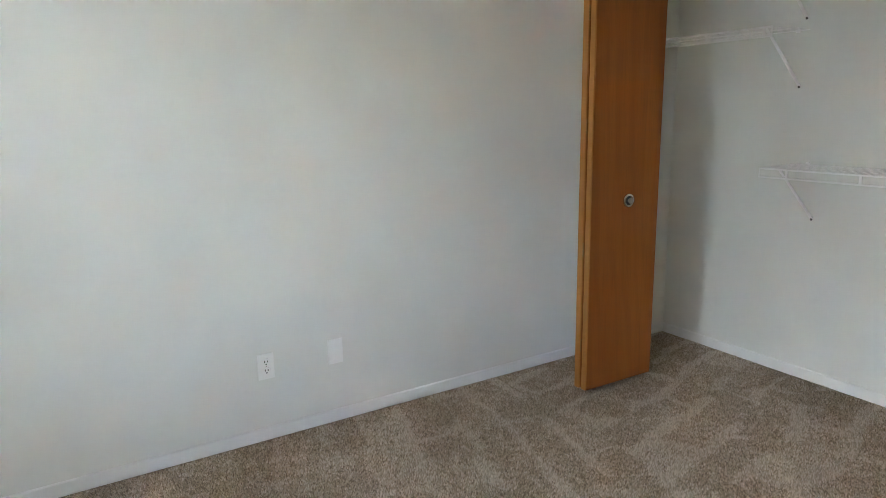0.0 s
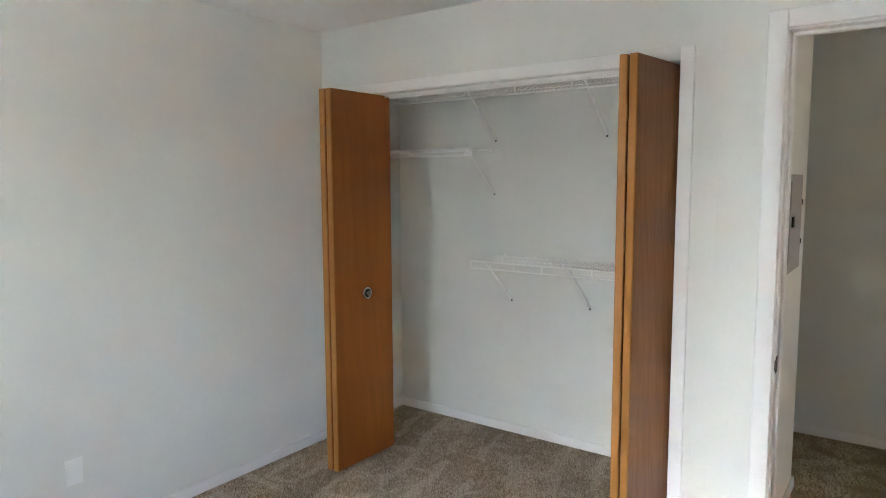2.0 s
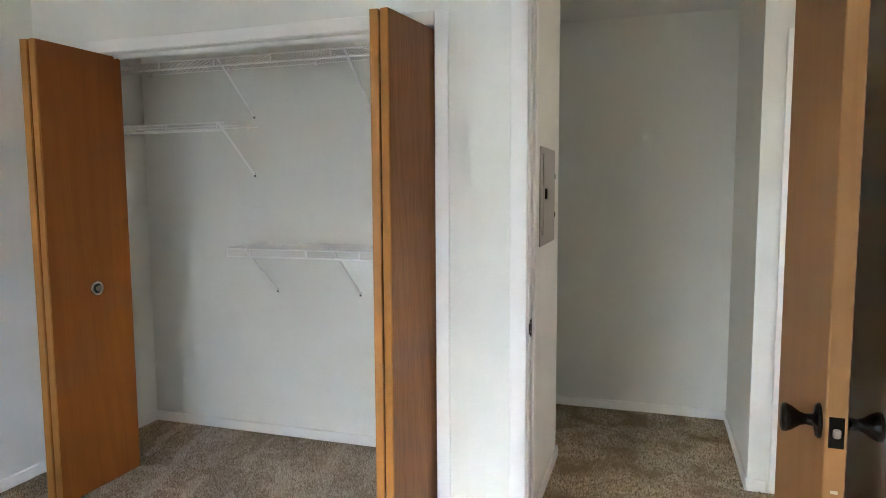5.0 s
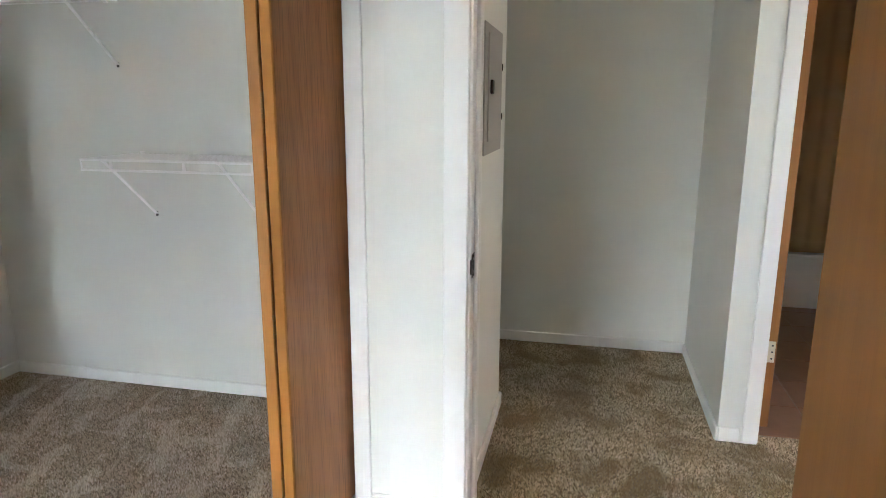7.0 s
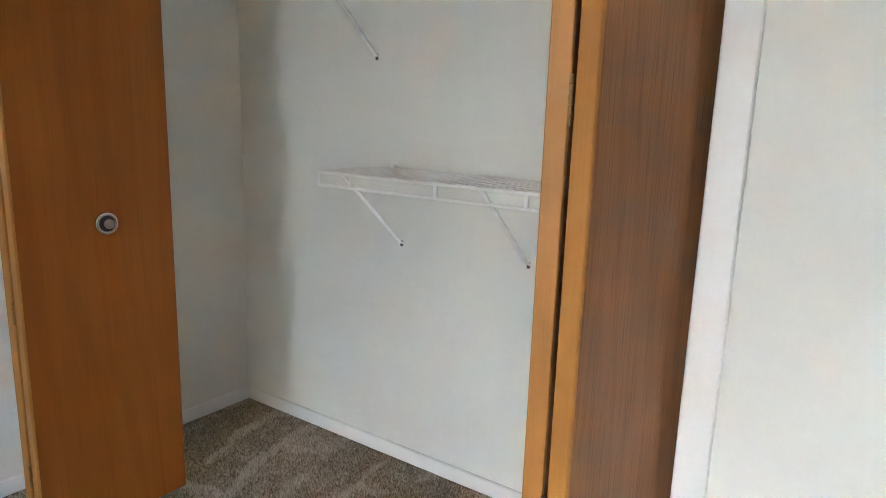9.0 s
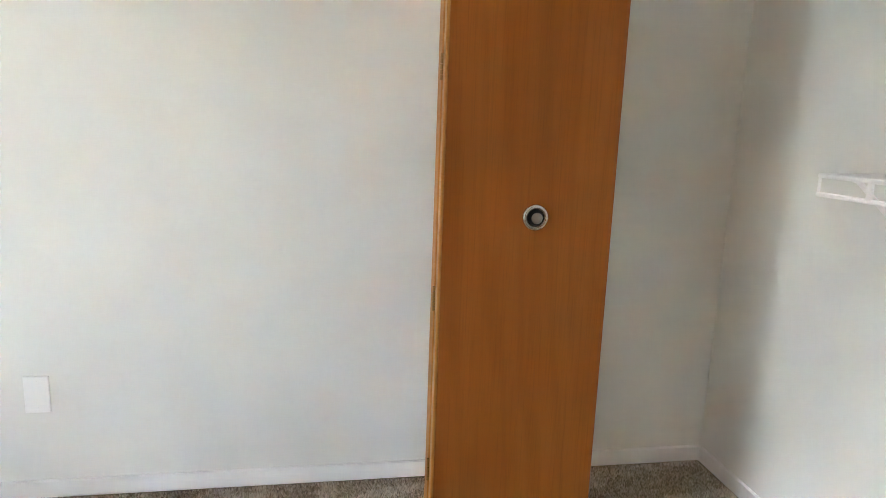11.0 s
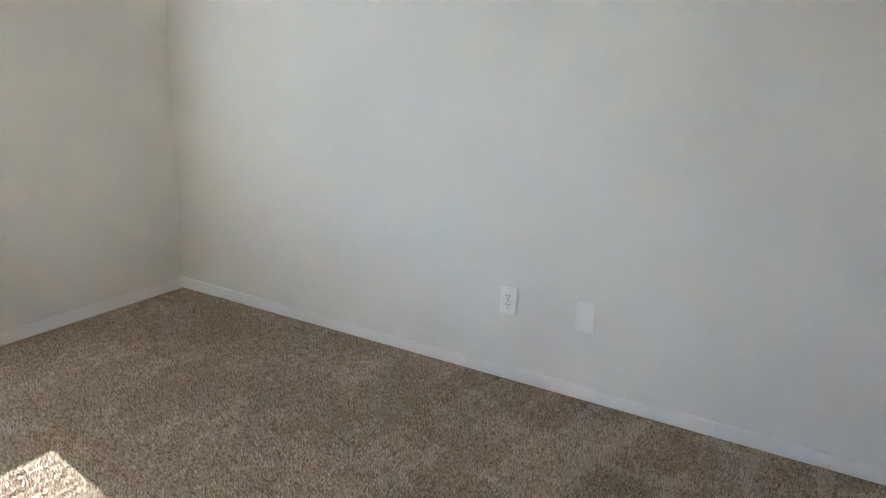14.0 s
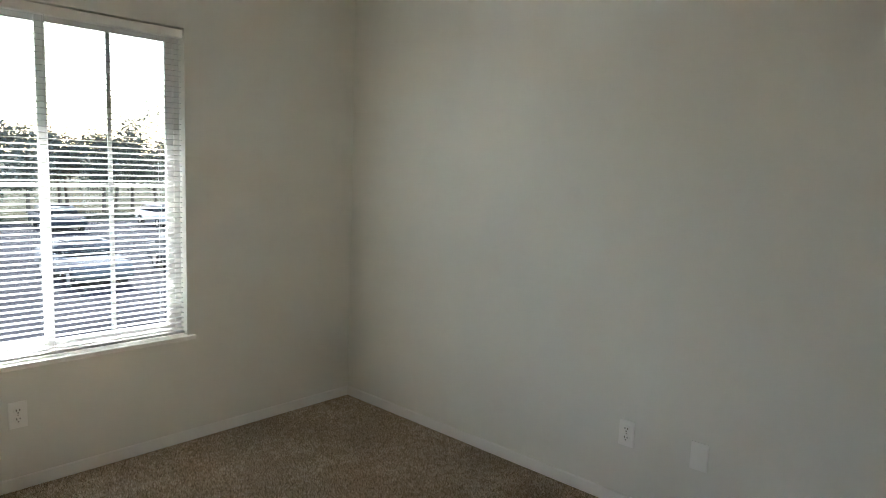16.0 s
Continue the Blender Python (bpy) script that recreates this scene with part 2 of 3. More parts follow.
solid("wall_bath_back", [3.45, 5.1], [3.45, 3.57], [-0.1, H], [], BATHWALL, "tan painted bathroom wall behind the tub")
solid("wall_bath_east", [5.1, 5.2], [Y_DOOR, 3.57], [-0.1, H], [], BATHWALL, "tan painted wall closing bathroom and hall")
solid("ceiling", [-0.12, 3.52, 5.2], [-3.86, Y_DOOR, 3.57], [H, H + 0.12], [((3.52, -9, 0), (9, Y_DOOR, 9))], CEIL, "flat white painted ceiling", "ceiling")
solid("floor", [-0.12, 3.52, 5.2], [-3.86, Y_DOOR, 3.57], [-0.14, -0.004], [((3.52, -9, -1), (9, Y_DOOR, 1))], BACKING, "carpeted floor slab", "floor")

# baseboards


def baseboard(a, b, side):
    """A board along the wall from a to b (x, y); side: its thickness as a vector off the wall."""
    (ax, ay), (bx, by), (sx, sy) = a, b, side
    lo = (min(ax, bx, ax + sx, bx + sx), min(ay, by, ay + sy, by + sy), 0)
    hi = (max(ax, bx, ax + sx, bx + sx), max(ay, by, ay + sy, by + sy), 0.060)
    ob = boxpart("baseboard", lo, hi, TRIM, bevel=0.0045)
    tagged(ob, "low white painted wooden baseboard along the wall", "baseboard", "baseboards", "structure")


T = 0.013
baseboard((0, Y_WIN), (0, 0), (T, 0))
baseboard((0, 0.115), (0, Y_BACK), (T, 0))
baseboard((T, Y_WIN), (X_EAST, Y_WIN), (0, T))
baseboard((T, Y_BACK), (X_STUB, Y_BACK), (0, -T))
baseboard((X_STUB, 0.115), (X_STUB, Y_BACK - T), (-T, 0))
baseboard((T, 0), (CL0 - 0.06, 0), (0, -T))
baseboard((CL1 + 0.062, 0), (X_STUB - T, 0), (0, -T))
baseboard((X_STUB, Y_DOOR), (X_STUB, 0), (-T, 0))
baseboard((X_STUB - T, Y_DOOR), (D0 - 0.062, Y_DOOR), (0, -T))
baseboard((X_HALL, Y_DOOR + 0.115), (X_HALL, Y_HALLEND), (T, 0))
baseboard((0, Y_HALLEND), (X_HALL + T, Y_HALLEND), (0, T))
baseboard((0, Y_HALLBACK), (X_HALLR, Y_HALLBACK), (0, -T))
baseboard((X_HALLR, Y_BATH - T), (X_HALLR, Y_HALLBACK - T), (-T, 0))
baseboard((X_HALLR, Y_BATH), (B0 - 0.075, Y_BATH), (0, -T))
baseboard((X_EAST, Y_WIN + T), (X_EAST, Y_DOOR), (-T, 0))


def casing(x0, x1, top, y, out, name, inner=0.006, width=0.057):
    """Flat casing with a stepped back band round an opening; out: +1 or -1, the way it stands off the wall."""
    def strip(lo, hi):
        bm = bmesh.new()
        box(bm, (lo[0], min(y, y + out * 0.013), lo[1]), (hi[0], max(y, y + out * 0.013), hi[1]), 0.003)
        ob = part(name, bm, TRIM)
        tagged(ob, "white painted wooden casing strip around the opening", "casing", "", "structure")
    strip((x0 - inner - width, 0.0), (x0 - inner, top + inner + width))
    strip((x1 + inner, 0.0), (x1 + inner + width, top + inner + width))
    strip((x0 - inner, top + inner), (x1 + inner, top + inner + width))


casing(CL0, CL1, CLH, 0, -1, "trim", 0.002)
casing(D0, D1, DH, Y_DOOR, -1, "trim")
casing(D0, D1, DH, Y_DOOR + 0.115, 1, "trim")
casing(B0, B1, DH, Y_BATH, -1, "trim")


def jambs(x0, x1, y0, y1, top, stop):
    for lo, hi in (((x0 - 0.02, y0, 0), (x0, y1, top)), ((x1, y0, 0), (x1 + 0.02, y1, top)), ((x0 - 0.02, y0, top), (x1 + 0.02, y1, top + 0.02)),
                   ((x0, stop, 0), (x0 + 0.011, stop + 0.034, top - 0.011)), ((x1 - 0.011, stop, 0), (x1, stop + 0.034, top - 0.011)), ((x0, stop, top - 0.011), (x1, stop + 0.034, top))):
        tagged(boxpart("door_jamb", lo, hi, TRIM, bevel=0.002), "white painted wooden door jamb lining the opening", "door jamb", "", "structure")


jambs(D0, D1, Y_DOOR, Y_DOOR + 0.115, DH, Y_DOOR + 0.04)
jambs(B0, B1, Y_BATH, Y_BATH + 0.115, DH, Y_BATH + 0.05)

strike = thing("strike_plate", pose(D0 + 0.001, Y_DOOR + 0.022, 0.957), "dark bronze strike plate in the white door jamb", "strike plate")
bm = bmesh.new()
box(bm, (-0.0005, -0.014, -0.028), (0.0015, 0.014, 0.028), 0.0006)
part("plate", bm, DARKMETAL, strike)
boxpart("lip", (-0.002, -0.024, -0.017), (0.001, -0.014, 0.017), DARKMETAL, strike)
boxpart("latch_hole", (0.0012, -0.006, -0.011), (0.002, 0.007, 0.011), SLOT, strike)
for dz in (-0.022, 0.022):
    bm = bmesh.new()
    rod(bm, (0.001, 0, dz), (0.0025, 0, dz), 0.0035, 10)
    part("screw", bm, DARKMETAL, strike)

# ---- bifold closet doors ----


def hinge(name, parent, at):
    """The knuckles of a small hinge, standing in the seam between two leaves."""
    bm = bmesh.new()
    for k in range(5):
        z = -0.032 + k * 0.0132
        rod(bm, Vector(at) + Vector((0, 0, z)), Vector(at) + Vector((0, 0, z + 0.0118)), 0.0036, 8)
    return part(name, bm, BRASS, parent, "small dark brass hinge")


def bifold(pivot, fold, guide, fronts, label, pull, apart):
    """Two flush leaves folded at a seam. Each point is the middle of a leaf's end in plan; fronts: veneer of each leaf."""
    base = thing("bifold_door", pose(pivot[0], pivot[1], 0), label, "closet door", "bifold closet doors")
    th, z0, z1 = 0.032, 0.022, 2.036
    org = Vector((pivot[0], pivot[1], 0))
    seams = []
    fold2 = (fold[0] + apart, fold[1] + 0.003)
    for a, b, front in ((pivot, fold, fronts[0]), (guide, fold2, fronts[1])):
        a, b = Vector((*a, 0)), Vector((*b, 0))
        u = (b - a).normalized()
        n = Vector((-u.y, u.x, 0))
        m = Matrix.Translation(a - org) @ Matrix((u, n, Vector((0, 0, 1)))).transposed().to_4x4()
        L = (b - a).length
        bm = bmesh.new()
        box(bm, (0, -th / 2, z0), (L - 0.008, th / 2, z1), 0.0015)
        bm.transform(m)
        leaf = part("leaf", bm, front, base)
        bm = bmesh.new()
        box(bm, (L - 0.008, -th / 2, z0), (L, th / 2, z1), 0.002)
        bm.transform(m)
        part("edge_band", bm, OAKEDGE, leaf, "lighter solid oak edge band")
        seams.append(b - org)
    mid = (seams[0] + seams[1]) / 2
    out = Vector((0, -1, 0))
    for z in (0.25, 0.735, 1.32, 1.82):
        hinge("hinge", base, mid + out * 0.001 + Vector((0, 0, z)))
    bm = bmesh.new()
    rod(bm, (0, 0.0, 2.03), (0, 0, 2.041), 0.006, 8)
    part("top_pivot", bm, STEEL, base)
    g = Vector((*guide, 0)) - org
    bm = bmesh.new()
    rod(bm, g + Vector((0, -0.01, 2.03)), g + Vector((0, -0.01, 2.041)), 0.007, 8)
    part("guide_pin", bm, STEEL, base)
    if pull is not None:
        a, b = Vector((*guide, 0)), Vector((*fold2, 0))
        u = (b - a).normalized()
        n = Vector((-u.y, u.x, 0)) * pull[0]
        c = a + u * pull[1] + n * (th / 2) - org + Vector((0, 0, pull[2]))
        m = Matrix.Translation(c) @ n.to_track_quat("Z", "Y").to_matrix().to_4x4()
        bm = bmesh.new()
        lathe(bm, [(0.020, 0.0), (0.034, 0.0), (0.034, 0.004), (0.031, 0.0085), (0.0235, 0.0085), (0.0215, 0.004), (0.0215, 0.001), (0.001, 0.0008)], m, 28)
        knob = part("door_pull", bm, NICKEL, base, "round satin nickel recessed pull", True)
        bm = bmesh.new()
        lathe(bm, [(0.0205, 0.0012), (0.0208, 0.0022), (0.001, 0.0024)], m, 24)
        part("cup", bm, BLACK, knob, "dark hollow of the pull")
        bm = bmesh.new()
        lathe(bm, [(0.006, 0.0022), (0.007, 0.008), (0.0135, 0.014), (0.0145, 0.018), (0.011, 0.021), (0.001, 0.022)], m, 20)
        part("knob", bm, KNOBM, knob, "darker turned knob", True)
    return base


bifold((0.330, 0.055), (0.379, -0.376), (0.430, 0.080), (OAK, OAK),
       "folded open orange oak bifold door with round pull", (1, 0.208, 0.958), 0.043)
bifold((2.028, 0.05), (1.978, -0.325), (1.900, 0.05), (OAKBROWN, OAK),
       "folded open brown oak bifold door beside the casing", None, -0.039)

track = thing("closet_door_track", pose(CL0, 0.055, CLH), "white metal bifold track under the closet header", "door track")
bm = bmesh.new()
w = CL1 - CL0
box(bm, (0, -0.014, -0.003), (w, 0.014, 0))
box(bm, (0, -0.016, -0.016), (w, -0.014, 0))
box(bm, (0, 0.014, -0.016), (w, 0.016, 0))
part("channel", bm, VINYL, track)

# ---- wire shelves ----


def wire_shelf(x0, x1, z, brackets, ties, label):
    """Vinyl-coated ventilated shelf on the closet's back wall with a front lip, wall clips and diagonal braces."""
    y0, y1 = Y_BACK - 0.008, Y_BACK - 0.312
    base = thing("wire_shelf", pose(x0, Y_BACK, z), label, "wire shelf", "closet wire shelves")

    def at(x, y, dz):
        return (x - x0, y - Y_BACK, dz)
    bm = bmesh.new()
    for y, dz, r in ((y0, -0.003, 0.003), ((y0 + y1) / 2, -0.005, 0.003), (y1, -0.003, 0.0052)):
        rod(bm, at(x0, y, dz), at(x1, y, dz), r)
    part("long_wire", bm, WIRE, base)
    bm = bmesh.new()
    rod(bm, (0, y0 - Y_BACK, 0.0005), (0, y1 - Y_BACK, 0.0005), 0.0019, 4)
    first = part("deck_wire", bm, WIRE, base)
    x = 0.012
    while x < x1 - x0 - 0.006:
        ob = first if x < 0.02 else new("deck_wire", first.data)
        ob.parent = base
        ob.matrix_basis = pose(x, 0, 0)
        x += 0.0254
    bm = bmesh.new()
    rod(bm, at(x0, y1, -0.043), at(x1, y1, -0.043), 0.0052)
    for xx in (x0 + 0.002, x1 - 0.002):
        rod(bm, at(xx, y1, -0.043), at(xx, y1, 0), 0.0034)
    lip = part("front_lip", bm, WIRE, base)
    for xx in ties:
        bm = bmesh.new()
        box(bm, (xx - 0.006 - x0, y1 - 0.004 - Y_BACK, -0.046), (xx + 0.006 - x0, y1 + 0.004 - Y_BACK, 0.001), 0.0015)
        part("tie", bm, WIRE, lip)
    for xx in brackets:
        bm = bmesh.new()
        a, b = Vector(at(xx, y1 + 0.004, -0.006)), Vector(at(xx, Y_BACK - 0.006, -0.265))
        m = Matrix.Translation((a + b) / 2) @ (b - a).to_track_quat("Z", "X").to_matrix().to_4x4() @ Matrix.Diagonal((0.004, 0.015, (b - a).length, 1))
        bmesh.ops.create_cube(bm, size=1, matrix=m)
        rod(bm, a + Vector((-0.009, 0, 0)), a + Vector((0.009, 0, 0)), 0.005, 8)
        brace = part("brace", bm, WIRE, base)
        bm = bmesh.new()
        box(bm, (xx - 0.005 - x0, -0.008, -0.277), (xx + 0.005 - x0, -0.0005, -0.256), 0.002)
        part("wall_foot", bm, SCREWGREY, brace, "dark grey screw foot of the brace")
    n = max(2, int((x1 - x0) / 0.4))
    for i in range(n):
        xx = x0 + 0.06 + (x1 - x0 - 0.12) * i / (n - 1)
        bm = bmesh.new()
        box(bm, (xx - 0.009 - x0, -0.016, -0.012), (xx + 0.009 - x0, -0.0005, 0.012), 0.002)
        part("wall_clip", bm, WIRE, base)
    return base


wire_shelf(0.006, X_STUB - 0.006, 2.078, (0.76, 1.47, 2.1), (0.40, 0.74, 1.07, 1.40, 1.73, 2.05), "long white wire shelf high across the closet")
wire_shelf(0.006, 0.785, 1.755, (0.752,), (0.43, 0.745), "short white wire shelf under the long one")
wire_shelf(0.777, X_STUB - 0.006, 1.108, (0.878, 1.388, 1.95), (0.915, 1.24, 1.53, 1.85, 2.15), "white wire shelf at waist height in the closet")

# ---- outlets and plates ----


def wall_plate(m, duplex, label, category, group=""):
    """A cover plate, its back on the local xz plane, facing -y."""
    base = thing("outlet" if duplex else "blank_plate", m, label, category, group)
    bm = bmesh.new()
    box(bm, (-0.036, -0.0075, -0.0585), (0.036, 0, 0.0585), 0.003, 2)
    part("cover", bm, PLASTIC, base)
    if duplex:
        for dz in (-0.0195, 0.0195):
            bm = bmesh.new()
            lathe(bm, [(0.0172, 0.0), (0.0172, 0.0022), (0.0165, 0.003), (0.001, 0.003)], Matrix.Translation((0, -0.007, dz)) @ Matrix.Rotation(radians(90), 4, "X"), 20)
            face = part("socket", bm, PLASTIC, base)
            for dx, h in ((-0.0063, 0.0085), (0.0063, 0.007)):
                boxpart("slot", (dx - 0.0018, -0.0106, dz + 0.003 - h / 2), (dx + 0.0018, -0.0095, dz + 0.003 + h / 2), SLOT, face)
            bm = bmesh.new()
            rod(bm, (0, -0.0095, dz - 0.009), (0, -0.0106, dz - 0.009), 0.003, 10)
            part("ground_hole", bm, SLOT, face)
        screws = (0,)
    else:
        screws = (-0.042, 0.042)
    for dz in screws:
        bm = bmesh.new()
        rod(bm, (0, -0.007, dz), (0, -0.0088, dz), 0.003, 10)
        part("screw", bm, STEEL if duplex else PLASTIC, base)
    return base


wall_plate(pose(0, -1.827, 0.340, 0, 0, 90), True, "white duplex electrical outlet low on the long wall", "outlet", "outlets")
wall_plate(pose(0, -1.508, 0.340, 0, 0, 90), False, "white blank cover plate low beside the outlet", "cover plate")
wall_plate(pose(1.82, Y_WIN, 0.338, 0, 0, 180), True, "white duplex outlet under the window", "outlet", "outlets")

# ---- breaker panel in the hall ----
panel = thing("breaker_panel", pose(X_HALL, 0.50, 1.372), "grey steel breaker panel set in the hall wall", "breaker panel")
bm = bmesh.new()
box(bm, (0, -0.205, -0.215), (0.006, 0.205, 0.215), 0.002)
part("panel_cover", bm, PANELGREY, panel)
bm = bmesh.new()
box(bm, (0.006, -0.15, -0.17), (0.011, 0.165, 0.185), 0.002)
door_ = part("panel_door", bm, PANELGREY, panel)
bm = bmesh.new()
box(bm, (0.011, -0.125, -0.012), (0.020, -0.085, 0.035), 0.003)
part("latch", bm, DARKMETAL, door_, "black latch")
for z in (0.09, -0.09):
    bm = bmesh.new()
    rod(bm, (0.010, 0.168, z - 0.012), (0.010, 0.168, z + 0.012), 0.004, 8)
    part("panel_hinge", bm, DARKMETAL, door_)

# ---- bedroom door, open into the room ----
hx, hy = D1 - 0.046, Y_DOOR - 0.004
ang = math.degrees(math.atan2(-1.195 - hy, 3.190 - hx))
door = thing("bedroom_door", pose(hx, hy, 0, 0, 0, ang), "open tan wood flush door with dark bronze knobs", "door")
L, th = 0.765, 0.035
bm = bmesh.new()
box(bm, (0, 0, 0.022), (L - 0.006, th, 2.026), 0.0015)
slab = part("slab", bm, DOORTAN, door)
bm = bmesh.new()
box(bm, (L - 0.006, 0, 0.022), (L, th, 2.026), 0.002)
part("edge_band", bm, DOOREDGE, slab, "lighter latch edge of the door")
KN = [(0.001, 0), (0.033, 0.0), (0.033, 0.004), (0.029, 0.008), (0.012, 0.011), (0.010, 0.024), (0.013, 0.034), (0.023, 0.048), (0.0275, 0.058), (0.0265, 0.064), (0.018, 0.067), (0.001, 0.068)]
for side in (-1, 1):
    m = Matrix.Translation((L - 0.06, th if side > 0 else 0, 0.972)) @ Vector((0, side, 0)).to_track_quat("Z", "Y").to_matrix().to_4x4()
    bm = bmesh.new()
    lathe(bm, KN, m, 28)
    part("door_knob", bm, DARKMETAL, door, "dark bronze tulip knob with round rose", True)
bm = bmesh.new()
box(bm, (L - 0.0005, 0.005, 0.943), (L + 0.0015, 0.030, 1.000), 0.0006)
latch = part("latch_plate", bm, DARKMETAL, door, "dark latch face plate")
bm = bmesh.new()
box(bm, (L + 0.001, 0.011, 0.963), (L + 0.010, 0.024, 0.980), 0.003)
part("latch_bolt", bm, STEEL, latch, "bright steel latch bolt")
bm = bmesh.new()
box(bm, (L + 0.0002, 0.012, 0.858), (L + 0.001, 0.024, 0.864))
part("nick", bm, CREAM, slab, "pale chipped nick in the door edge")
for z in (0.2, 1.02, 1.84):
    bm = bmesh.new()
    rod(bm, (0.0, th + 0.004, z - 0.045), (0.0, th + 0.004, z + 0.045), 0.006, 10)
    part("hinge", bm, DARKMETAL, door)

# ---- bathroom seen through its doorway ----
bath_door = thing("bathroom_door", pose(B0 + 0.028, Y_BATH + 0.118, 0), "brown wood flush door swung open into the bathroom", "door")
boxpart("slab", (0, 0.004, 0.02), (0.035, 0.70, 2.02), DOORTAN, bath_door, bevel=0.0015)
boxpart("edge_band", (0, 0, 0.02), (0.035, 0.004, 2.02), DOORTAN, bath_door, "brown hinge edge of the door", 0.001)
for z in (0.35, 1.82):
    bm = bmesh.new()
    box(bm, (0.001, -0.003, z - 0.045), (0.030, 0.0005, z + 0.045), 0.0012)
    leaf = part("hinge", bm, CREAM, bath_door, "cream painted hinge leaf")
    bm = bmesh.new()
    rod(bm, (-0.001, -0.004, z - 0.045), (-0.001, -0.004, z + 0.045), 0.0055, 10)
    part("knuckle", bm, CREAM, leaf)
    for dz in (-0.028, 0, 0.028):
        bm = bmesh.new()
        rod(bm, (0.018, -0.0045, z + dz), (0.018, -0.002, z + dz), 0.004, 10)
        part("screw", bm, SCREWGREY, leaf)
for side in (-1, 1):
    m = Matrix.Translation((0.035 if side > 0 else 0, 0.64, 0.972)) @ Vector((side, 0, 0)).to_track_quat("Z", "Y").to_matrix().to_4x4()
    bm = bmesh.new()
    lathe(bm, [(0.001, 0), (0.033, 0.0), (0.033, 0.004), (0.012, 0.011), (0.011, 0.026), (0.024, 0.040), (0.026, 0.052), (0.001, 0.056)], m, 24)
    part("door_knob", bm, DARKMETAL, bath_door, "dark bronze knob", True)

tub = thing("bathtub", pose(3.46, 2.375, 0), "white bathtub along the far bathroom wall", "bathtub")
bm = bmesh.new()
box(bm, (0, 1.00, 0), (1.63, 1.07, 0.37), 0.012, 2)
box(bm, (0, 0.36, 0), (1.63, 0.42, 0.37), 0.012, 2)
box(bm, (0, 0.42, 0), (0.10, 1.00, 0.37), 0.012, 2)
box(bm, (1.53, 0.42, 0), (1.63, 1.00, 0.37), 0.012, 2)
box(bm, (0.10, 0.42, 0.05), (1.53, 1.00, 0.09))
part("basin", bm, PORCELAIN, tub)
bm = bmesh.new()
box(bm, (0, 0.345, 0.355), (1.63, 0.43, 0.374), 0.006, 2)
part("rim", bm, PORCELAIN, tub)

curtain = thing("shower_curtain", pose(3.47, 2.375 + 0.49, 0), "tan fabric shower curtain hanging inside the bathtub", "shower curtain")
verts, faces, n = [], [], 150
for side in (0, 0.004):
    for z in (0.16, 2.02):
        for i in range(n + 1):
            verts.append((1.60 * i / n, 0.010 * math.sin(i * 0.62) * (0.55 + 0.45 * math.sin(i * 0.11)) + side, z))
for i in range(n):
    a, b = i, n + 1 + i
    c, d = 2 * (n + 1) + i, 3 * (n + 1) + i
    faces += [(a, a + 1, b + 1, b), (c, d, d + 1, c + 1), (a, c, c + 1, a + 1), (b, b + 1, d + 1, d)]
cloth = bpy.data.meshes.new("cloth")
cloth.from_pydata(verts, [], faces)
cloth.materials.append(CURTAIN)
cloth.polygons.foreach_set("use_smooth", [True] * len(cloth.polygons))
new("cloth", cloth).parent = curtain
bm = bmesh.new()
rod(bm, (-0.02, 0.002, 2.035), (1.63, 0.002, 2.035), 0.012, 12)
part("rail", bm, STEEL, curtain, "round steel curtain rail")

toilet = thing("toilet", pose(4.40, 1.95, 0), "white porcelain toilet with closed seat", "toilet")
bm = bmesh.new()
lathe(bm, [(0.11, 0.0), (0.12, 0.02), (0.10, 0.10), (0.11, 0.2), (0.17, 0.32), (0.185, 0.375), (0.18, 0.385), (0.01, 0.386)], Matrix.Diagonal((1.25, 1, 1, 1)), 28)
part("bowl", bm, PORCELAIN, toilet, "", True)
bm = bmesh.new()
lathe(bm, [(0.17, 0.388), (0.19, 0.392), (0.19, 0.404), (0.17, 0.408), (0.01, 0.408)], Matrix.Diagonal((1.25, 1, 1, 1)), 28)
part("seat", bm, PORCELAIN, toilet)
bm = bmesh.new()
lathe(bm, [(0.17, 0.411), (0.188, 0.415), (0.186, 0.430), (0.16, 0.435), (0.01, 0.436)], Matrix.Diagonal((1.25, 1, 1, 1)), 28)
part("lid", bm, PORCELAIN, toilet)
bm = bmesh.new()
box(bm, (0.24, -0.2, 0.36), (0.44, 0.2, 0.72), 0.02, 2)
tank = part("tank", bm, PORCELAIN, toilet)
bm = bmesh.new()
box(bm, (0.23, -0.21, 0.722), (0.45, 0.21, 0.752), 0.008, 2)
part("tank_lid", bm, PORCELAIN, tank)

# ---- window and blind ----
win = tagged(new("window_1"), "white vinyl sliding window with grilles, two sashes", "window", kind="structure")
yf = -3.80
for lo, hi in (((W0, yf - 0.055, WZ0), (W0 + 0.03, yf, WZ1)), ((W1 - 0.03, yf - 0.055, WZ0), (W1, yf, WZ1)),
               ((W0 + 0.03, yf - 0.055, WZ1 - 0.03), (W1 - 0.03, yf, WZ1)), ((W0 + 0.03, yf - 0.055, WZ0), (W1 - 0.03, yf, WZ0 + 0.035))):
    boxpart("window_frame", lo, hi, VINYL, win, bevel=0.003)
MIDX = (W0 + W1) / 2


